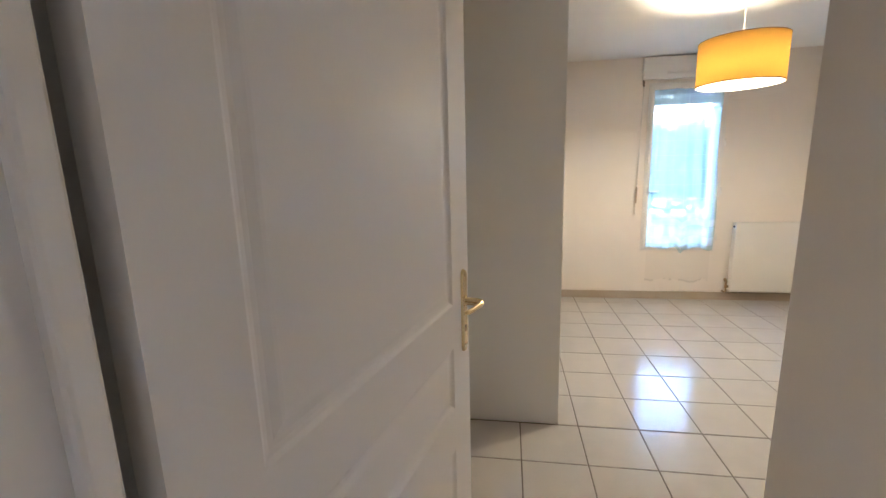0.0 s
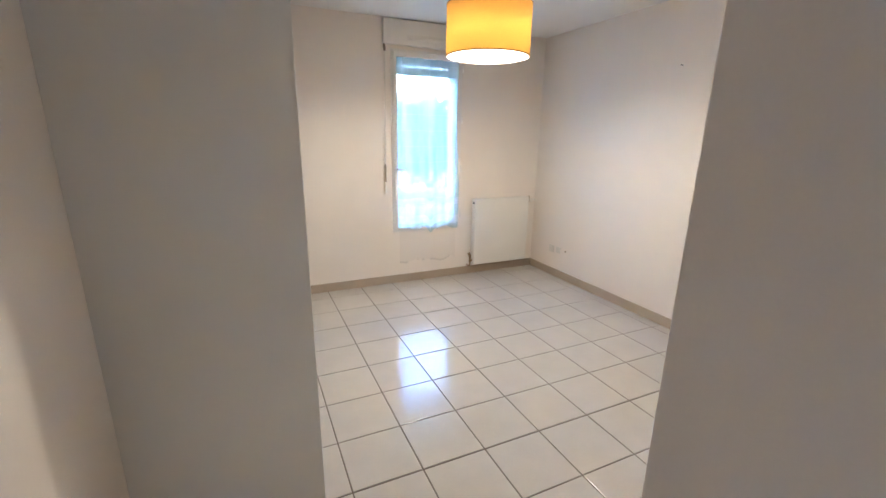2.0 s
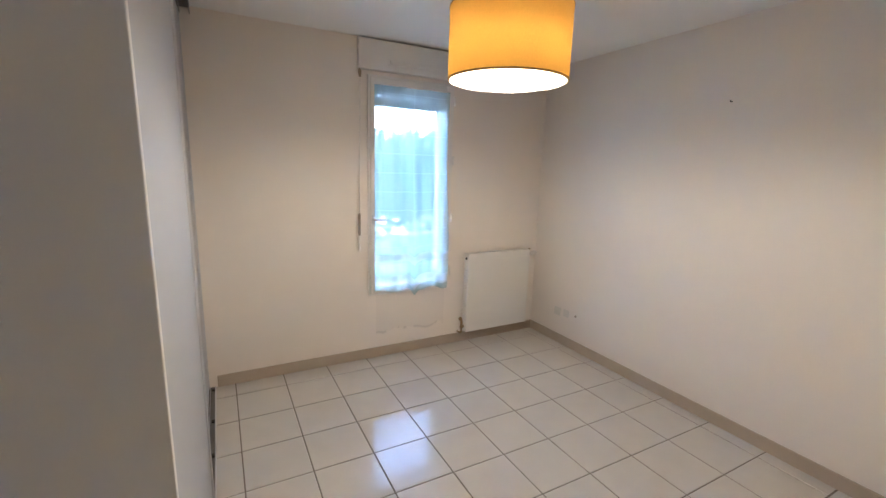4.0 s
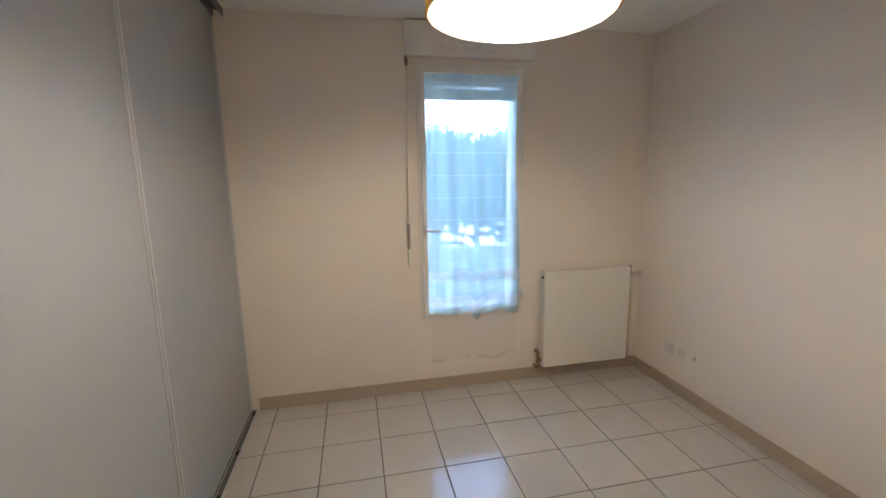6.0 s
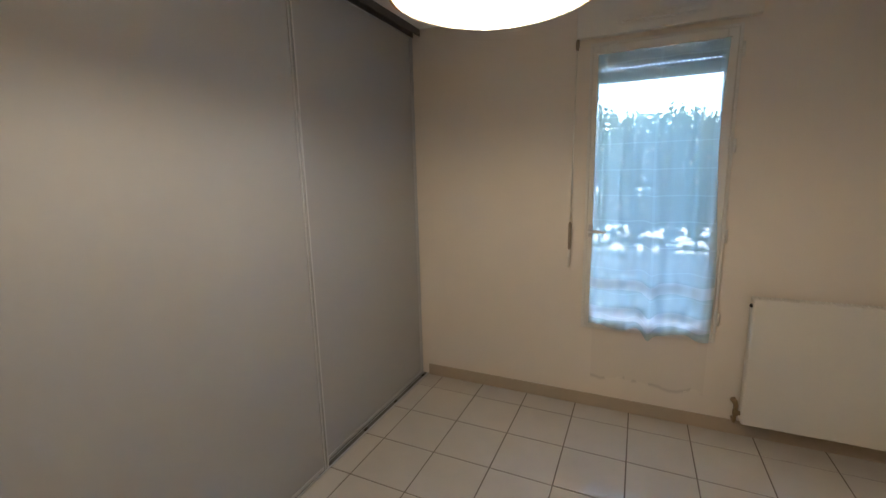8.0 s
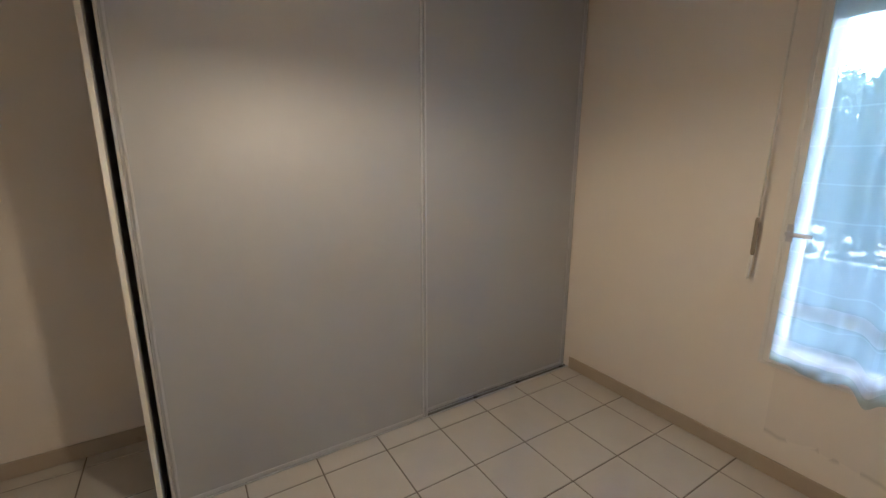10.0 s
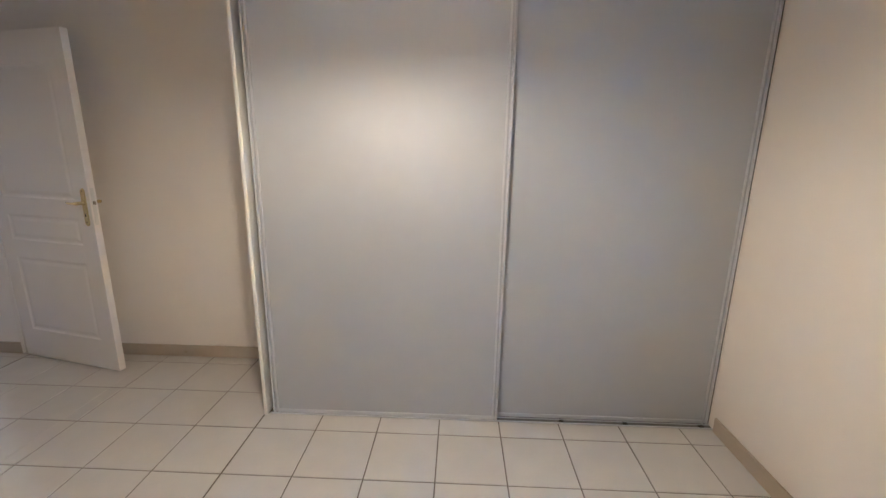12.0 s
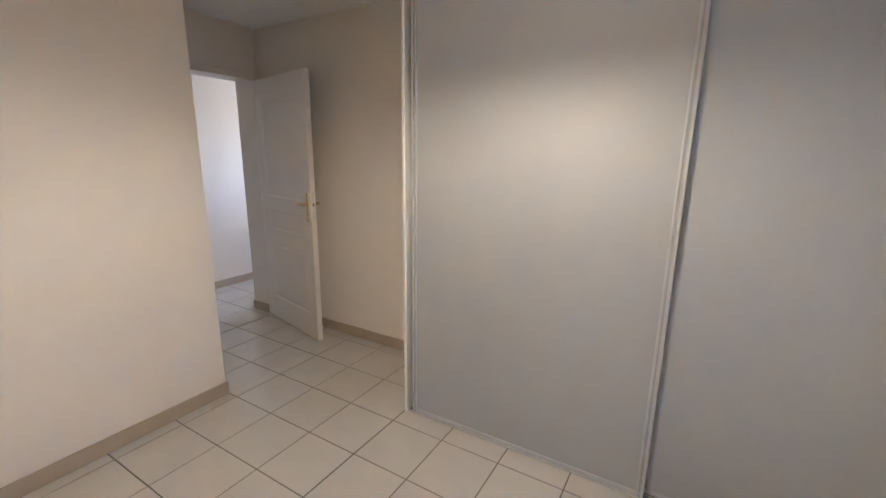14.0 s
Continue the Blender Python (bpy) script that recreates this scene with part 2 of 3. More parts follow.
def tube(bm, points, radius, sides=12, closed_ends=True):
    """A round bar along a line of points; radius may be a list."""
    pts = [Vector(p) for p in points]
    radii = radius if isinstance(radius, (list, tuple)) else [radius] * len(pts)
    rings = []
    side = None
    for i, p in enumerate(pts):
        way = (pts[min(i + 1, len(pts) - 1)] - pts[max(i - 1, 0)]).normalized()
        if side is None:
            side = way.orthogonal().normalized()
        side = (side - way * side.dot(way)).normalized()
        other = way.cross(side)
        rings.append([bm.verts.new(p + radii[i] * (math.cos(a) * side + math.sin(a) * other)) for a in [2 * math.pi * k / sides for k in range(sides)]])
    for a, b in zip(rings, rings[1:]):
        for k in range(sides):
            f = bm.faces.new((a[k], a[(k + 1) % sides], b[(k + 1) % sides], b[k]))
            f.smooth = True
    if closed_ends:
        bm.faces.new(rings[0][::-1])
        bm.faces.new(rings[-1])
    return bm


def turned(bm, profile, sides=32):
    """A body turned about z from (radius, height) pairs."""
    rings = [[bm.verts.new((r * math.cos(2 * math.pi * k / sides), r * math.sin(2 * math.pi * k / sides), z)) for k in range(sides)] for r, z in profile]
    for a, b in zip(rings, rings[1:]):
        for k in range(sides):
            f = bm.faces.new((a[k], a[(k + 1) % sides], b[(k + 1) % sides], b[k]))
            f.smooth = True
    return bm, rings


def structure(name, bm, mats, label, category):
    return tagged(part(name, bm, mats), label, category, kind="structure")


# ---- plan, in metres ----
X_CLOSET, X_WEST, X_EAST, X_BLOCK = -0.13, -0.735, 2.66, 0.33
Y_NORTH, Y_SOUTH, Y_DOOR, Y_HALL, Y_FAR = 0.175, -3.28, -4.17, -4.44, -5.31
Z_CEILING, PITCH, JOINT = 2.44, 0.32, 0.0057
WIN = (0.978, 1.695, 0.53, 2.195)

# walls
bm = bmesh.new()
x0, x1, z0, z1 = WIN
box(bm, -0.935, x0, Y_NORTH, 0.475, -0.1, 2.6)
box(bm, x1, 2.86, Y_NORTH, 0.475, -0.1, 2.6)
box(bm, x0, x1, Y_NORTH, 0.475, -0.1, z0)
box(bm, x0, x1, Y_NORTH, 0.475, z1, 2.6)
structure("wall_north", bm, STAINED, "cream painted window wall with a scuffed filled patch below the window", "wall")
structure("wall_east", boxed(X_EAST, 2.86, Y_SOUTH - 0.1, Y_NORTH, -0.1, Z_CEILING), PAINT, "plain cream painted side wall", "wall")
bm = bmesh.new()
corner = ((X_BLOCK, Y_SOUTH), (X_EAST, Y_SOUTH), (X_EAST, Y_SOUTH - 0.1), (X_BLOCK + 0.1, Y_SOUTH - 0.1), (X_BLOCK + 0.1, Y_DOOR), (X_BLOCK, Y_DOOR))
low = [bm.verts.new((x, y, -0.1)) for x, y in corner]
high = [bm.verts.new((x, y, Z_CEILING)) for x, y in corner]
for k in range(6):
    bm.faces.new((low[k], low[(k + 1) % 6], high[(k + 1) % 6], high[k]))
bm.faces.new(low)
bm.faces.new(high)
outer = [e for e in bm.edges if {v.co.z for v in e.verts} == {low[0].co.z, high[0].co.z} and e.verts[0].co.xy == low[0].co.xy]
bmesh.ops.bevel(bm, geom=outer, offset=0.004, segments=3, affect="EDGES", profile=0.5)
structure("wall_south", bm, PAINT, "cream painted wall turning into the entrance passage", "wall")
structure("wall_west", boxed(-0.935, X_WEST, Y_HALL, Y_NORTH, -0.1, Z_CEILING), PAINT, "cream painted wall behind the door and wardrobe", "wall")
bm = bmesh.new()
DOOR_X0, DOOR_X1, DOOR_TOP = -0.70, 0.235, 2.055
box(bm, X_WEST, DOOR_X0, Y_HALL, Y_DOOR - 0.02, -0.1, Z_CEILING)
box(bm, DOOR_X1, 2.3, Y_HALL, Y_DOOR, -0.1, Z_CEILING)
box(bm, DOOR_X0, DOOR_X1, Y_HALL, Y_DOOR, DOOR_TOP, Z_CEILING)
structure("wall_door", bm, PAINT, "cream painted wall pierced by the bedroom doorway", "wall")
structure("wall_hall_north", boxed(-2.2, -0.935, Y_HALL, Y_HALL + 0.1, -0.1, Z_CEILING), PAINT, "white painted corridor wall", "wall")
structure("wall_hall_far", boxed(-2.2, 2.3, Y_FAR - 0.12, Y_FAR, -0.1, Z_CEILING), PAINT, "white painted corridor wall in daylight", "wall")
# unseen end wall; the opening is added only to let light in
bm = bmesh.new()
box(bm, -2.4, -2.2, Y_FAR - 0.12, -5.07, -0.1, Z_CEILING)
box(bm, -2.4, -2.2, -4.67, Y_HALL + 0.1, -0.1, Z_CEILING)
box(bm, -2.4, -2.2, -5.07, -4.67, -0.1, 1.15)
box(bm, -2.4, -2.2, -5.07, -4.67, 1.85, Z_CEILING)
structure("wall_hall_west", bm, PAINT, "unseen corridor end wall with an opening added for the fill lamp", "wall")
structure("wall_hall_east", boxed(2.3, 2.5, Y_FAR - 0.12, Y_DOOR, -0.1, Z_CEILING), PAINT, "white painted end wall of the corridor", "wall")
structure("ceiling", boxed(-2.4, X_EAST, Y_FAR - 0.12, Y_NORTH, Z_CEILING, 2.6), CEILING, "flat matt white painted ceiling", "ceiling")

# plinths
def plinth(name, x0, x1, y0, y1):
    structure(name, boxed(x0, x1, y0, y1, 0.0005, 0.084, bevel=0.003), PLINTH, "beige ceramic skirting along the wall foot", "baseboard")


plinth("baseboard", X_CLOSET + 0.02, X_EAST - 0.0005, Y_NORTH - 0.011, Y_NORTH)
plinth("baseboard", X_EAST - 0.011, X_EAST, Y_SOUTH + 0.011, Y_NORTH - 0.011)
plinth("baseboard", X_BLOCK - 0.010, X_EAST, Y_SOUTH, Y_SOUTH + 0.011)
plinth("baseboard", X_BLOCK - 0.010, X_BLOCK, Y_DOOR + 0.07, Y_SOUTH)
plinth("baseboard", X_WEST, X_WEST + 0.011, Y_DOOR + 0.07, -2.242)
plinth("baseboard", DOOR_X0, DOOR_X0 + 0.011, Y_HALL - 0.010, Y_DOOR - 0.045)
plinth("baseboard", -2.2, DOOR_X0 + 0.011, Y_HALL - 0.011, Y_HALL - 0.0005)
plinth("baseboard", -2.2, 2.3, Y_FAR, Y_FAR + 0.011)

# ---- window ----
window = structure("window_1", boxed(WIN[0], WIN[1], 0.40, 0.475, 0.50, 0.5295, bevel=0.004), RENDERING, "white single-leaf window, closed, with a sheer curtain over it", "window")


def ring_frame(bm, x0, x1, z0, z1, left, right, top, bottom, y0, y1, bevel):
    box(bm, x0, x0 + left, y0, y1, z0, z1, bevel)
    box(bm, x1 - right, x1, y0, y1, z0, z1, bevel)
    box(bm, x0 + left - 0.002, x1 - right + 0.002, y0 + 0.0008, y1, z1 - top, z1, bevel)
    box(bm, x0 + left - 0.002, x1 - right + 0.002, y0 + 0.0008, y1, z0, z0 + bottom, bevel)
    return bm


part("window_frame", ring_frame(bmesh.new(), WIN[0], WIN[1], WIN[2], WIN[3], 0.016, 0.016, 0.016, 0.016, 0.158, 0.25, 0.003), PVC, window)
sash = part("sash", ring_frame(bmesh.new(), 0.995, 1.678, 0.548, 2.178, 0.036, 0.05, 0.046, 0.045, 0.150, 0.205, 0.006), PVC, window, "white lacquered opening sash")
pane = part("pane", boxed(1.03, 1.63, 0.176, 0.182, 0.592, 2.133), GLASS, sash)
pane.visible_shadow = False
bm = box(bmesh.new(), 1.004, 1.028, 0.143, 0.150, 1.105, 1.18, bevel=0.003)
tube(bm, [(1.016, 0.146, 1.143), (1.016, 0.110, 1.143), (1.022, 0.100, 1.143), (1.05, 0.098, 1.143), (1.105, 0.098, 1.141)], [0.009, 0.008, 0.009, 0.009, 0.008])
part("handle", bm, surface("handle_grey", (0.62, 0.61, 0.60), 0.35, metal=0.4), sash, "light grey lever handle")
for z in (0.671, 1.136, 1.606, 2.07):
    part("hinge", tube(bmesh.new(), [(1.699, 0.150, z - 0.035), (1.699, 0.150, z - 0.004), (1.699, 0.150, z - 0.003), (1.699, 0.150, z + 0.035)], [0.007, 0.007, 0.0075, 0.006]), PVC, window)

# roller shutter behind the glass
shutter = tagged(empty("roller_shutter", pose(1.336, 0.325, 2.0)), "grey plastic roller shutter, rolled down a hand's breadth", "shutter")
closed_slat = boxed(-0.345, 0.345, -0.005, 0.005, 0.0, 0.036, bevel=0.0046)
box(closed_slat, -0.343, 0.343, -0.0025, 0.0025, 0.034, 0.043)
open_slat = boxed(-0.345, 0.345, -0.005, 0.005, 0.0, 0.036, bevel=0.0046)
for k in range(28):
    box(open_slat, -0.343 + k * 0.0245, -0.326 + k * 0.0245, -0.0025, 0.0025, 0.034, 0.043)
closed_slat, open_slat = mesh_of(closed_slat, SLAT), mesh_of(open_slat, SLAT)
for k in range(6):
    s = new("slat", open_slat if k == 1 else closed_slat)
    s.parent, s.location = shutter, (0, 0, k * 0.042)
part("guide_rail", boxed(-0.358, -0.34, -0.014, 0.014, -1.47, 0.19), SLAT, shutter)
part("guide_rail", boxed(0.34, 0.358, -0.014, 0.014, -1.47, 0.19), SLAT, shutter)

# shutter box with its air inlet
coffer = tagged(part("shutter_box", boxed(0.906, 1.762, 0.128, Y_NORTH, 2.222, 2.428, bevel=0.004), PVC), "white boxed-in roller shutter casing over the window", "shutter box")
bm = boxed(1.135, 1.535, 0.112, 0.128, 2.272, 2.300, bevel=0.006)
box(bm, 1.120, 1.550, 0.122, 0.128, 2.262, 2.312, bevel=0.003)
part("air_inlet", bm, PVC, coffer, "white slotted air inlet strip")

# crank rod
crank = tagged(empty("shutter_crank", pose(0.912, 0.135, 2.2)), "cream crank rod hanging from the shutter box", "crank")
part("joint", tube(bmesh.new(), [(0, 0.012, 0.02), (0, 0, 0.004), (0, -0.004, -0.016), (0, -0.008, -0.04)], [0.008, 0.011, 0.011, 0.007]), GRIP, crank, "dark universal joint")
part("rod", tube(bmesh.new(), [(0, -0.008, -0.03), (-0.008, -0.008, -0.55), (-0.012, -0.008, -1.0)], 0.0042), ROD, crank)
part("grip", tube(bmesh.new(), [(-0.012, -0.008, -1.005), (-0.0125, -0.008, -1.02), (-0.013, -0.008, -1.16), (-0.013, -0.008, -1.175)], [0.006, 0.009, 0.009, 0.006]), GRIP, crank, "dark brown plastic grip")
part("end_knob", tube(bmesh.new(), [(-0.013, -0.008, -1.17), (-0.014, -0.010, -1.20), (-0.016, -0.012, -1.27), (-0.016, -0.012, -1.285)], [0.006, 0.0075, 0.0075, 0.005]), ROD, crank)

# sheer curtain
bm = bmesh.new()
cols, rows = 70, 60
uv = bm.loops.layers.uv.new("uv")
grid = []
for j in range(rows + 1):
    v = j / rows
    line = []
    for i in range(cols + 1):
        u = i / cols
        low = 1 - v
        fold = 0.010 * math.sin(u * 19 + 1.2) + 0.006 * math.sin(u * 43) * low + 0.022 * low * math.exp(-((u - 0.52) / 0.06) ** 2)
        hem = -0.055 * math.exp(-((u - 0.52) / 0.05) ** 2) + 0.013 * math.sin(u * 17 + 0.5) - 0.02 * math.exp(-((u - 0.9) / 0.12) ** 2)
        right = 1.660 - 0.030 * v + 0.012 * math.sin(v * 7)
        ease = min(1.0, u * 12)
        line.append((bm.verts.new((1.024 + u * (right - 1.024), 0.147 - 0.019 * ease - fold * ease, 0.562 + v * 1.565 + hem * low ** 3)), u, v))
    grid.append(line)
for j in range(rows):
    for i in range(cols):
        quad = (grid[j][i], grid[j][i + 1], grid[j + 1][i + 1], grid[j + 1][i])
        f = bm.faces.new([q[0] for q in quad])
        f.smooth = True
        for loop, q in zip(f.loops, quad):
            loop[uv].uv = (q[1] * 0.62, q[2] * 1.555)
me = bpy.data.meshes.new("curtain")
bm.to_mesh(me)
bm.free()
me.materials.append(VOILE)
curtain = tagged(empty("curtain", pose(0, 0, 0)), "white sheer voile curtain with woven bands, hanging on the window", "curtain")
cloth = new("voile", me)
cloth.parent = curtain
part("curtain_rod", tube(bmesh.new(), [(1.018, 0.126, 2.127), (1.645, 0.126, 2.127)], 0.004), PVC, curtain)

# ---- radiator ----
radiator = tagged(empty("radiator", pose(2.172, 0.175, 0.12)), "white enamelled flat panel radiator under a thin top edge", "radiator")
part("front_panel", boxed(-0.335, 0.335, -0.108, -0.094, 0.0, 0.708, bevel=0.006, segments=3), ENAMEL, radiator)
part("side_panel", boxed(-0.338, -0.330, -0.100, -0.038, 0.004, 0.704, bevel=0.003), ENAMEL, radiator)
part("side_panel", boxed(0.330, 0.338, -0.100, -0.038, 0.004, 0.704, bevel=0.003), ENAMEL, radiator)
bm = boxed(-0.334, 0.334, -0.102, -0.098, 0.700, 0.706)
box(bm, -0.334, 0.334, -0.044, -0.040, 0.700, 0.706)
for k in range(34):
    box(bm, -0.331 + k * 0.0197, -0.327 + k * 0.0197, -0.098, -0.044, 0.700, 0.705)
part("top_grille", bm, ENAMEL, radiator)
part("back_panel", boxed(-0.33, 0.33, -0.050, -0.040, 0.0, 0.700, bevel=0.004), ENAMEL, radiator)
for x in (-0.2, 0.2):
    part("bracket", boxed(x - 0.02, x + 0.02, -0.042, 0.0, 0.1, 0.6), STEEL, radiator)
part("bleed_plug", tube(bmesh.new(), [(-0.336, -0.082, 0.665), (-0.343, -0.082, 0.665), (-0.349, -0.082, 0.665)], [0.011, 0.011, 0.006]), BLACK, radiator, "dark bleed plug")
bm = tube(bmesh.new(), [(0.335, -0.07, 0.665), (0.352, -0.07, 0.665)], 0.013)
tube(bm, [(0.352, -0.07, 0.708), (0.352, -0.07, 0.645)], 0.012)
part("upper_valve", bm, VALVE, radiator)
part("thermostat_knob", tube(bmesh.new(), [(0.360, -0.07, 0.662), (0.366, -0.07, 0.662), (0.395, -0.07, 0.660), (0.402, -0.07, 0.660)], [0.014, 0.018, 0.020, 0.015], sides=20), ENAMEL, radiator, "white valve knob")
part("upper_pipe", tube(bmesh.new(), [(0.400, -0.07, 0.660), (0.43, -0.07, 0.659), (0.452, -0.06, 0.662), (0.460, -0.03, 0.664), (0.460, 0.0, 0.664)], 0.008), ENAMEL, radiator)
bm = tube(bmesh.new(), [(-0.335, -0.07, 0.045), (-0.358, -0.07, 0.045)], 0.012)
tube(bm, [(-0.360, -0.07, 0.03), (-0.360, -0.07, 0.062)], 0.013)
tube(bm, [(-0.360, -0.07, 0.05), (-0.360, -0.07, 0.09), (-0.366, -0.07, 0.11), (-0.378, -0.07, 0.125)], [0.010, 0.012, 0.014, 0.016])
part("lower_valve", bm, VALVE, radiator, "dull brass return valve")
part("lower_pipe", tube(bmesh.new(), [(-0.360, -0.07, 0.035), (-0.360, -0.07, 0.0), (-0.360, -0.06, -0.015), (-0.360, -0.03, -0.02), (-0.360, 0.0, -0.02)], 0.008), VALVE, radiator)

# ---- wall fittings ----
def socket(y, z, size):
    ob = tagged(empty("socket", pose(X_EAST, y, z)), "cream flush wall socket above the skirting", "socket", "sockets on the side wall")
    part("cover_plate", boxed(-0.009, 0.0, -size / 2, size / 2, -size / 2, size / 2, bevel=0.003), SOCKET, ob)
    part("insert", tube(bmesh.new(), [(-0.009, 0, 0), (-0.0105, 0, 0), (-0.0115, 0, 0)], [0.021, 0.021, 0.017], sides=20), SOCKET, ob, "round cream insert")


socket(-0.19, 0.292, 0.075)
socket(-0.30, 0.300, 0.065)
bm = tube(bmesh.new(), [(0, 0, 0), (-0.006, 0, 0), (-0.010, 0, 0)], [0.011, 0.010, 0.006], sides=16)
tagged(part("cable_outlet", bm, PLINTH), "small beige cable outlet low on the wall", "outlet").matrix_basis = pose(X_EAST, -0.41, 0.307)
bm = tube(bmesh.new(), [(0.002, 0, 0), (-0.016, 0, 0.003), (-0.018, 0, 0.003)], [0.003, 0.003, 0.005], sides=8)
tagged(part("nail", bm, BLACK), "small dark nail sticking out of the bare wall", "nail").matrix_basis = pose(X_EAST, -1.443, 1.973)

# ---- pendant lamp ----
pendant = tagged(empty("pendant_lamp", pose(0.968, -1.554, Z_CEILING)), "lit pendant lamp with an orange cloth drum shade and white lining", "lamp")
R, ZB, ZT = 0.2245, -0.569, -0.315
bm = bmesh.new()
sides, mats = 72, (SHADE_OUT, SHADE_IN)
rings = [[bm.verts.new((r * math.cos(2 * math.pi * k / sides), r * math.sin(2 * math.pi * k / sides), z)) for k in range(sides)] for r, z in ((R, ZB), (R, ZT), (R - 0.0025, ZT), (R - 0.0025, ZB))]
for i in range(4):
    a, b = rings[i], rings[(i + 1) % 4]
    for k in range(sides):
        f = bm.faces.new((a[k], a[(k + 1) % sides], b[(k + 1) % sides], b[k]))
        f.smooth, f.material_index = i in (0, 2), (1 if i == 2 else 0)
part("shade", bm, mats, pendant, "orange cloth drum shade")
bm = bmesh.new()
for z in (ZT,):
    tube(bm, [((R - 0.004) * math.cos(a), (R - 0.004) * math.sin(a), z) for a in [2 * math.pi * k / 48 for k in range(49)]], 0.002, sides=6)
for k in range(3):
    a = 2 * math.pi * k / 3 + 0.4
    tube(bm, [(0.02 * math.cos(a), 0.02 * math.sin(a), ZT - 0.02), ((R - 0.004) * math.cos(a), (R - 0.004) * math.sin(a), ZT)], 0.0018, sides=6)
part("shade_ring", bm, STEEL, pendant)
part("lower_ring", tube(bmesh.new(), [((R - 0.004) * math.cos(a), (R - 0.004) * math.sin(a), ZB) for a in [2 * math.pi * k / 48 for k in range(49)]], 0.002, sides=6), STEEL, pendant)
TRIM = surface("brown_trim_cloth", (0.34, 0.20, 0.08), 0.8, vary=0.1, grain=600)
for z in (ZT - 0.0045, ZB + 0.0005):
    bm = bmesh.new()
    rings = [[bm.verts.new((r * math.cos(2 * math.pi * k / 72), r * math.sin(2 * math.pi * k / 72), h)) for k in range(72)] for r, h in ((R + 0.0004, z), (R + 0.0016, z), (R + 0.0016, z + 0.004), (R + 0.0004, z + 0.004))]
    for i in range(4):
        a, b = rings[i], rings[(i + 1) % 4]
        for k in range(72):
            bm.faces.new((a[k], a[(k + 1) % 72], b[(k + 1) % 72], b[k])).smooth = True
    part("edge_trim", bm, TRIM, pendant, "narrow brown edging tape")
part("cord", tube(bmesh.new(), [(0, 0, 0), (0, 0, -0.2), (0, 0, ZT - 0.01)], 0.0035), BULB_BASE, pendant, "white flex")
bm, rings = turned(bmesh.new(), [(0.004, -0.045), (0.03, -0.04), (0.045, -0.01), (0.046, 0.0)], 28)
part("ceiling_rose", bm, BULB_BASE, pendant)
bm, rings = turned(bmesh.new(), [(0.004, ZT - 0.0), (0.018, ZT - 0.01), (0.02, ZT - 0.06), (0.017, ZT - 0.075)], 20)
part("bulb_holder", bm, BULB_BASE, pendant)
bm, rings = turned(bmesh.new(), [(0.013, ZT - 0.0755), (0.014, ZT - 0.085), (0.020, ZT - 0.105), (0.028, ZT - 0.140)], 20)
part("bulb_base", bm, BULB_BASE, pendant)

# ---- sliding wardrobe ----
wardrobe = tagged(empty("sliding_wardrobe", pose(0, 0, 0)), "built-in wardrobe with two closed grey sliding doors", "wardrobe")
part("end_panel", boxed(X_WEST, -0.110, -2.240, -2.222, 0.001, Z_CEILING, bevel=0.002), BOARD, wardrobe, "white end panel")


def sliding_door(y0, y1, x):
    """A laminate panel between two ribbed uprights."""
    door = part("sliding_door", boxed(x - 0.012, x - 0.004, y0 + 0.012, y1 - 0.012, 0.026, 2.40), PANEL, wardrobe, "satin grey laminate panel")
    profile = ((0, -0.026), (0, 0.003), (0.001, 0.004), (0.009, 0.004), (0.010, 0.003), (0.0105, -0.006), (0.0205, -0.006), (0.021, 0.001), (0.022, 0.002), (0.029, 0.002), (0.030, 0.001), (0.030, -0.022))
    for y, s in ((y0, 1), (y1, -1)):
        bm = bmesh.new()
        foot = [bm.verts.new((x + dx, y + s * dy, 0.006)) for dy, dx in profile]
        head = [bm.verts.new((x + dx, y + s * dy, 2.41)) for dy, dx in profile]
        n = len(profile)
        for k in range(n):
            bm.faces.new((foot[k], foot[(k + 1) % n], head[(k + 1) % n], head[k]))
        bm.faces.new(foot)
        bm.faces.new(head)
        part("upright", bm, ALU, door, "ribbed grey aluminium edge profile")
    part("bottom_rail", boxed(x - 0.020, x - 0.001, y0 + 0.03, y1 - 0.03, 0.006, 0.028, bevel=0.002), ALU, door)
    part("top_rail", boxed(x - 0.020, x - 0.001, y0 + 0.03, y1 - 0.03, 2.392, 2.41, bevel=0.002), ALU, door)


sliding_door(-2.194, -0.968, X_CLOSET)
sliding_door(-1.002, 0.167, X_CLOSET - 0.034)
track = part("floor_track", boxed(-0.205, -0.125, -2.211, Y_NORTH - 0.001, 0.0008, 0.003), TRACK, wardrobe, "worn dark metal floor track")
for x, wide in ((-0.205, 0.003), (-0.158, 0.003), (-0.1285, 0.008)):
    part("track_lip", boxed(x, x + wide, -2.211, Y_NORTH - 0.001, 0.0028, 0.0085, bevel=0.001), ALU, track, "pale aluminium lip")
for y in (0.12, -0.28, -0.62):
    part("track_stop", boxed(-0.146, -0.128, y - 0.012, y + 0.012, 0.0028, 0.013, bevel=0.002), BLACK, wardrobe)
bm = boxed(-0.210, -0.104, -2.211, Y_NORTH - 0.001, 2.430, Z_CEILING - 0.0005)
for x in (-0.210, -0.160, -0.108):
    box(bm, x, x + 0.004, -2.211, Y_NORTH - 0.001, 2.396, 2.431)
part("top_track", bm, TRACK, wardrobe, "dark metal top track")
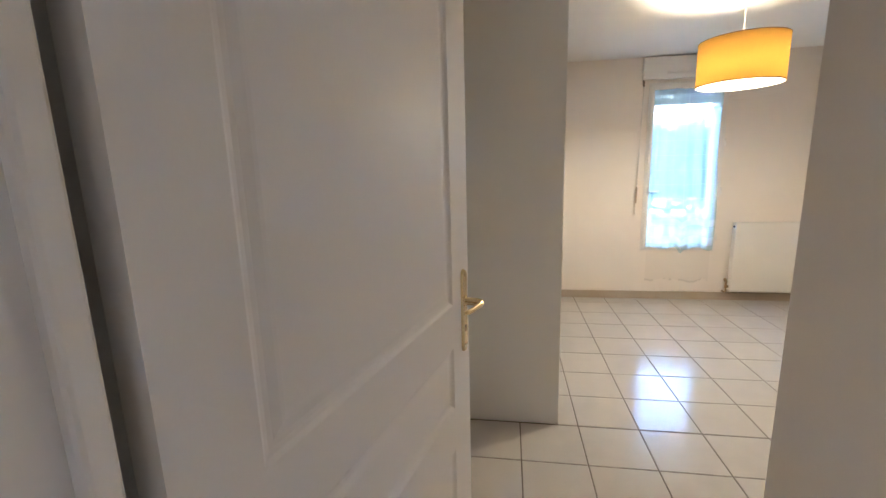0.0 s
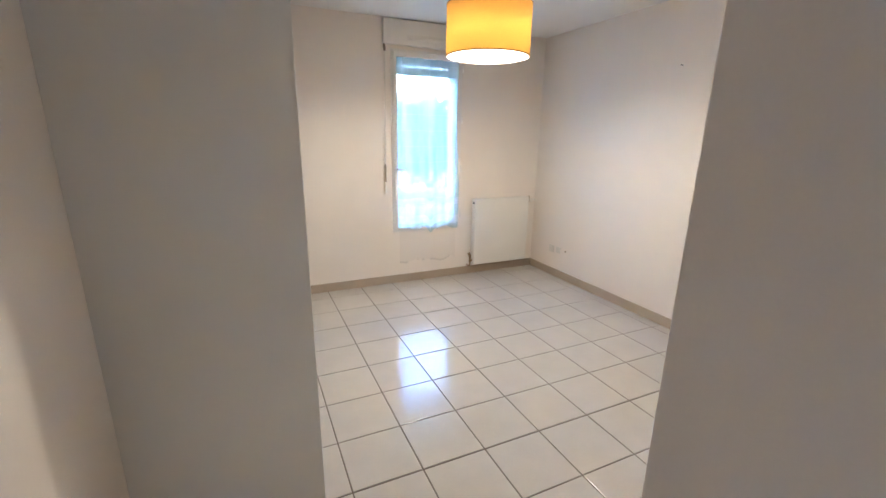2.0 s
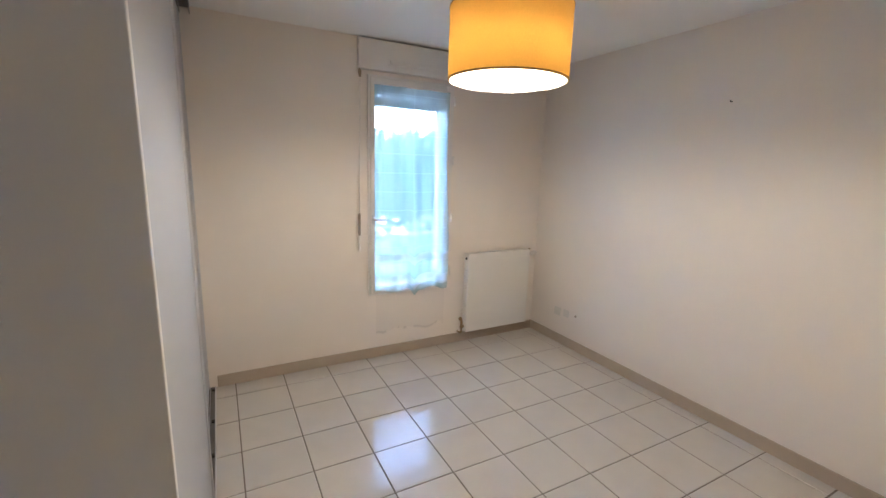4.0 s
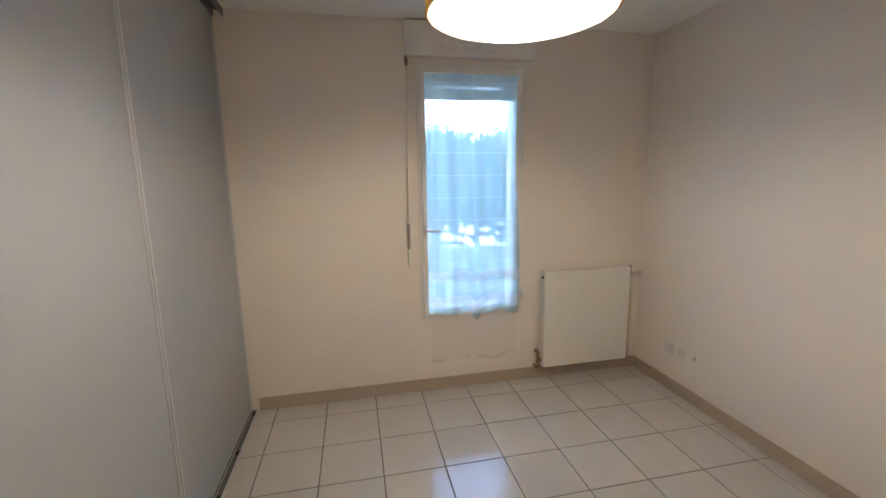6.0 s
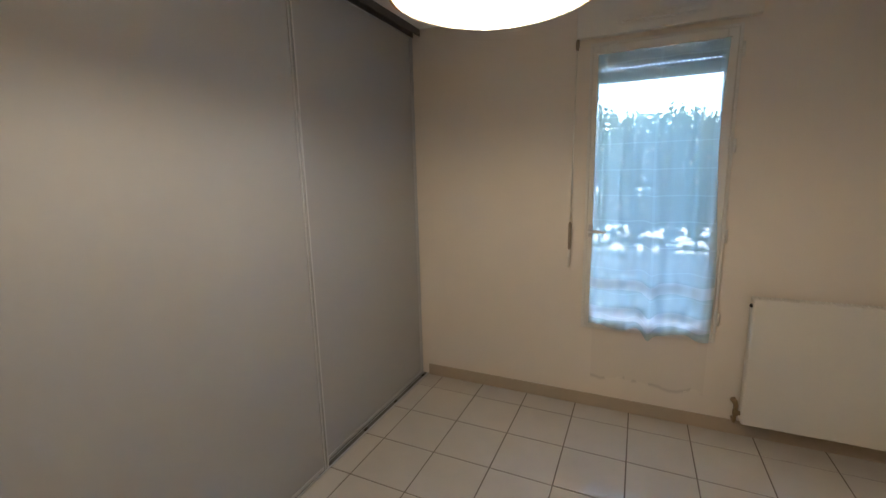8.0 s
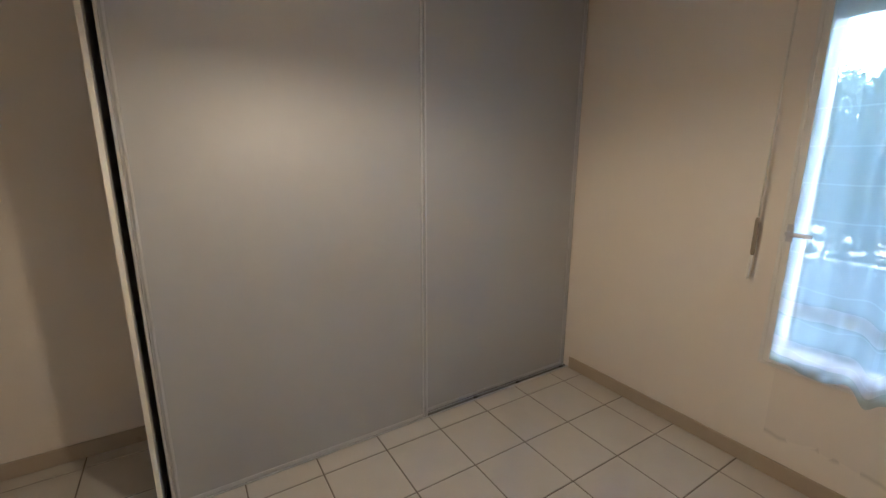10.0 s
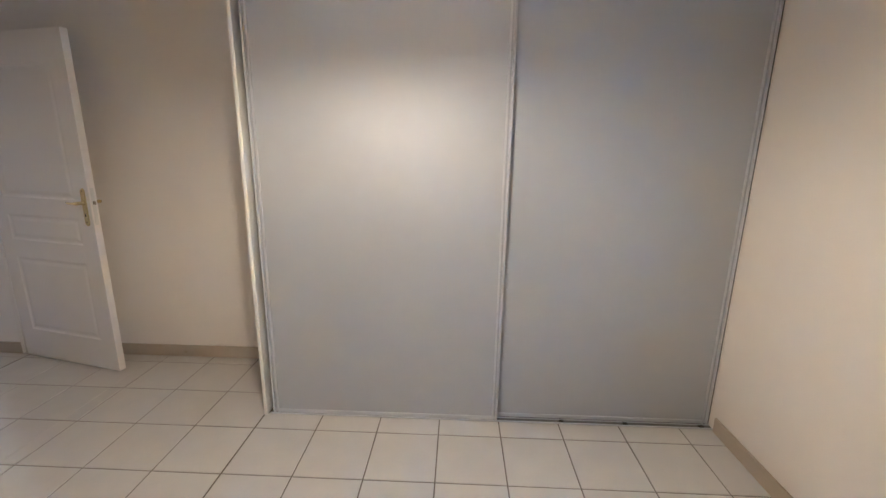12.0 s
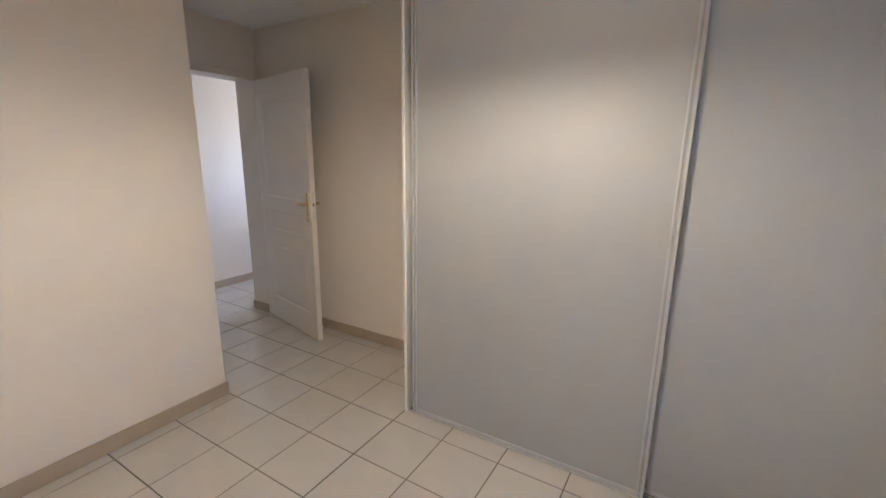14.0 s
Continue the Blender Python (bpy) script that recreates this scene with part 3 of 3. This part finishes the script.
# shade of the narrow gap beside the door, given as a black strip
part("wall_gap_shade", boxed(-0.205, -0.166, 0.1682, Y_NORTH - 0.0008, 0.0085, 2.395), BLACK, wardrobe, "black strip standing in for the shaded gap at the wall")

# ---- bedroom door ----
frame_bm = bmesh.new()
box(frame_bm, DOOR_X0 - 0.034, DOOR_X0 + 0.012, Y_DOOR - 0.045, Y_DOOR - 0.016, 0.0008, 2.095, bevel=0.005)
box(frame_bm, DOOR_X1 - 0.022, DOOR_X1 + 0.035, Y_DOOR - 0.04, Y_DOOR + 0.012, 0.0008, 2.095, bevel=0.005)
box(frame_bm, DOOR_X0 + 0.021, DOOR_X1 - 0.021, Y_DOOR - 0.0395, Y_DOOR + 0.0115, 2.042, 2.0945, bevel=0.005)
structure("door_frame", frame_bm, DOOR, "white painted wooden door frame", "door frame")

LEAF_W, LEAF_T, LEAF_H = 0.826, 0.040, 2.03
leaf_turn = math.degrees(math.atan2(0.81, 0.185))
leaf = tagged(empty("door_1", pose(-0.695, -4.160, 0.008, 0, 0, leaf_turn)), "white moulded panel door standing open against the passage wall", "door", kind="structure")


def leaf_mesh():
    """A moulded leaf: x along it from the hinges, y across, both faces with three sunk panels."""
    bm = bmesh.new()
    panels = [(0.105, 0.708, 0.20, 0.705), (0.105, 0.708, 0.820, 0.985), (0.105, 0.708, 1.095, 1.86)]
    xs = sorted({0, LEAF_W, 0.105, 0.708})
    zs = sorted({0, LEAF_H, *(p[2] for p in panels), *(p[3] for p in panels)})
    for y, s in ((-LEAF_T / 2, 1), (LEAF_T / 2, -1)):
        for xa, xb in zip(xs, xs[1:]):
            for za, zb in zip(zs, zs[1:]):
                if (xa, xb, za, zb) in panels:
                    steps = [(0, 0), (0.007, 0.0045), (0.014, 0.0065), (0.022, 0.0065), (0.036, 0.004), (0.042, 0.0035)]
                    loops = [[bm.verts.new(c) for c in ((xa + i, y + s * d, za + i), (xb - i, y + s * d, za + i), (xb - i, y + s * d, zb - i), (xa + i, y + s * d, zb - i))] for i, d in steps]
                    for a, b in zip(loops, loops[1:]):
                        for k in range(4):
                            bm.faces.new((a[k], a[(k + 1) % 4], b[(k + 1) % 4], b[k]))
                    bm.faces.new(loops[-1])
                else:
                    bm.faces.new([bm.verts.new(c) for c in ((xa, y, za), (xb, y, za), (xb, y, zb), (xa, y, zb))])
    h = LEAF_T / 2
    for quad in (((0, -h, 0), (0, h, 0), (0, h, LEAF_H), (0, -h, LEAF_H)), ((LEAF_W, -h, 0), (LEAF_W, h, 0), (LEAF_W, h, LEAF_H), (LEAF_W, -h, LEAF_H)),
                 ((0, -h, 0), (LEAF_W, -h, 0), (LEAF_W, h, 0), (0, h, 0)), ((0, -h, LEAF_H), (LEAF_W, -h, LEAF_H), (LEAF_W, h, LEAF_H), (0, h, LEAF_H))):
        bm.faces.new([bm.verts.new(c) for c in quad])
    bmesh.ops.remove_doubles(bm, verts=bm.verts, dist=0.0002)
    return bm


body = part("leaf", leaf_mesh(), DOOR, leaf)


def door_handle(s):
    """Brass plate with a curved lever on one face; s gives the face."""
    y = s * LEAF_T / 2
    hx = 0.783
    bm = bmesh.new()
    loop = []
    for k in range(24):
        a = 2 * math.pi * k / 24
        loop.append((hx + 0.017 * math.cos(a), 1.057 + (0.092 if math.sin(a) > 0 else -0.092) + 0.020 * math.sin(a)))
    low = [bm.verts.new((x, y + s * 0.0002, z)) for x, z in loop]
    top = [bm.verts.new((hx + (x - hx) * 0.86, y + s * 0.007, 1.057 + (z - 1.057) * 0.975)) for x, z in loop]
    for k in range(24):
        bm.faces.new((low[k], low[(k + 1) % 24], top[(k + 1) % 24], top[k]))
    bm.faces.new(top)
    bm.faces.new(low[::-1])
    part("handle_plate", bm, BRASS, body, "polished brass back plate")
    bm = tube(bmesh.new(), [(hx, y + s * 0.005, 1.084), (hx, y + s * 0.010, 1.084), (hx, y + s * 0.011, 1.084), (hx, y + s * 0.042, 1.084), (hx - 0.002, y + s * 0.049, 1.084), (hx - 0.010, y + s * 0.051, 1.084),
                            (hx - 0.03, y + s * 0.049, 1.083), (hx - 0.055, y + s * 0.045, 1.082), (hx - 0.078, y + s * 0.041, 1.083), (hx - 0.090, y + s * 0.038, 1.085)],
              [0.0145, 0.0145, 0.0105, 0.0105, 0.010, 0.0085, 0.007, 0.0065, 0.0065, 0.0045], sides=14)
    part("lever", bm, BRASS, body, "curved brass lever")
    a, b = sorted((y + s * 0.005, y + s * 0.0078))
    part("keyhole", boxed(hx - 0.003, hx + 0.003, a, b, 1.002, 1.020), BLACK, body)
    for z in (0.967, 1.154):
        a, b = sorted((y + s * 0.005, y + s * 0.0082))
        part("screw", tube(bmesh.new(), [(hx, a, z), (hx, b, z)], 0.0042), VALVE, body)


door_handle(1)
door_handle(-1)
part("lock_plate", boxed(LEAF_W - 0.001, LEAF_W + 0.0015, -0.010, 0.010, 0.952, 1.172, bevel=0.0005), SOCKET, body, "pale painted lock forend")
part("latch", boxed(LEAF_W, LEAF_W + 0.012, -0.006, 0.006, 1.074, 1.094, bevel=0.002), GRIP, body)
for z in (0.25, 1.0, 1.8):
    part("hinge", tube(bmesh.new(), [(-0.006, -LEAF_T / 2 + 0.001, z), (-0.006, -LEAF_T / 2 + 0.001, z + 0.09)], 0.0065), DOOR, body)

# ---- garden seen through the window ----
structure("balcony_slab", boxed(-2.4, 4.6, 0.4755, 1.75, 2.56, 2.74, bevel=0.01), RENDERING, "pale rendered slab of the balcony overhead, shading the window", "balcony")
structure("ground", boxed(-60, 60, -60, 120, -0.4, -0.2), SOIL, "dark bare ground of the garden", "ground")
fence = tagged(empty("garden_fence", pose(0, 2.3, -0.2)), "grey fence of horizontal boards below the hedge", "fence")
board = mesh_of(boxed(-1.0, 1.0, 0.0, 0.03, 0.0, 0.132, bevel=0.003), FENCE)
post = mesh_of(boxed(-0.05, 0.05, -0.012, 0.06, 0.0, 0.93, bevel=0.005), FENCE)
for k in range(4):
    for j in range(6):
        b = new("board", board)
        b.parent, b.location = fence, (-1.5 + 2.06 * k, 0, 0.02 + 0.140 * j)
    p = new("post", post)
    p.parent, p.location = fence, (-0.47 + 2.06 * k, 0, 0)

hedge = tagged(empty("hedge", pose(0, 2.75, -0.2)), "dense green leafy hedge with gaps, behind the fence", "hedge")
rng = random.Random(7)
verts, faces = [], []
while len(verts) < 4 * 56000:
    x, y, z = rng.uniform(-1.0, 4.2), rng.gauss(0.1, 0.06), rng.uniform(0.78, 2.5)
    top = 2.25 + 0.05 * math.sin(x * 2.3) + 0.10 * noise.noise((x * 5, 1.7, 0)) + 0.14 * noise.noise((x * 23, 4.1, 0)) + 0.1 * rng.random() ** 2
    if z > top:
        continue
    thin, fleck = noise.noise((x * 9, 3.1, z * 12)), noise.noise((x * 20, 8.3, z * 44))
    if fleck < -0.32 or (z < 1.06 and thin + 0.7 * fleck < -0.03):
        continue
    size = rng.uniform(0.016, 0.034)
    turn = Euler((rng.uniform(-0.9, 0.9), rng.uniform(0, 6.28), rng.uniform(-0.7, 0.7))).to_matrix()
    n = len(verts)
    for c in ((0, 0, -size), (size * 0.55, 0.012, 0), (0, 0, size), (-size * 0.55, 0.012, 0)):
        verts.append(tuple(turn @ Vector(c) + Vector((x, y, z))))
    faces.append((n, n + 1, n + 2, n + 3))
me = bpy.data.meshes.new("foliage")
me.from_pydata(verts, [], faces)
me.materials.append(LEAF)
foliage = new("foliage", me)
foliage.parent = hedge
tagged(foliage, kind="stuff")
for k in range(15):
    x = -0.95 + 0.35 * k + rng.uniform(-0.1, 0.1)
    pts = [(x, 0.1, 0)]
    for j in range(1, 7):
        pts.append((x + rng.uniform(-0.07, 0.07), 0.1 + rng.uniform(-0.05, 0.05), 0.36 * j))
    part("stem", tube(bmesh.new(), pts, [0.022, 0.020, 0.018, 0.015, 0.012, 0.009, 0.005], sides=6), STEM, hedge)

# ---- floor ----
floor = structure("floor", boxed(-2.2, X_EAST, Y_FAR, Y_NORTH, -0.1, -0.003), GROUT, "floor of glossy off-white square tiles with dark joints", "floor")
tile_cache = {}


def tile_shape(w, d):
    key = (round(w, 4), round(d, 4))
    if key not in tile_cache:
        bm = bmesh.new()
        loops = [[bm.verts.new(((sx * (w / 2 - i)), sy * (d / 2 - i), z)) for sx, sy in ((-1, -1), (1, -1), (1, 1), (-1, 1))] for i, z in ((0, -0.006), (0, -0.0016), (0.0009, -0.0005), (0.0022, 0.0))]
        for a, b in zip(loops, loops[1:]):
            for k in range(4):
                bm.faces.new((a[k], a[(k + 1) % 4], b[(k + 1) % 4], b[k]))
        bm.faces.new(loops[-1])
        tile_cache[key] = mesh_of(bm, TILE)
    return tile_cache[key]


def lay(x0, x1, y0, y1):
    """Tiles cut to the rectangle, on the common grid."""
    for i in range(math.floor(x0 / PITCH), math.ceil(x1 / PITCH)):
        for j in range(math.floor(y0 / PITCH), math.ceil(y1 / PITCH)):
            a, b = max(i * PITCH + JOINT / 2, x0), min((i + 1) * PITCH - JOINT / 2, x1)
            c, d = max(j * PITCH + JOINT / 2, y0), min((j + 1) * PITCH - JOINT / 2, y1)
            if b - a < 0.012 or d - c < 0.012:
                continue
            t = new("tile", tile_shape(b - a, d - c))
            t.parent = floor
            t.location = ((a + b) / 2, (c + d) / 2, rng.uniform(-0.0003, 0.0003))
            t.rotation_euler = (rng.gauss(0, 0.0006), rng.gauss(0, 0.0006), 0)


lay(X_CLOSET + 0.0, X_EAST, -2.24, Y_NORTH)
lay(X_WEST, X_EAST, Y_SOUTH, -2.24 - JOINT)
lay(X_WEST, X_BLOCK, Y_DOOR, Y_SOUTH)
lay(DOOR_X0, DOOR_X1, Y_HALL, Y_DOOR)
lay(-2.2, 2.3, Y_FAR, Y_HALL)
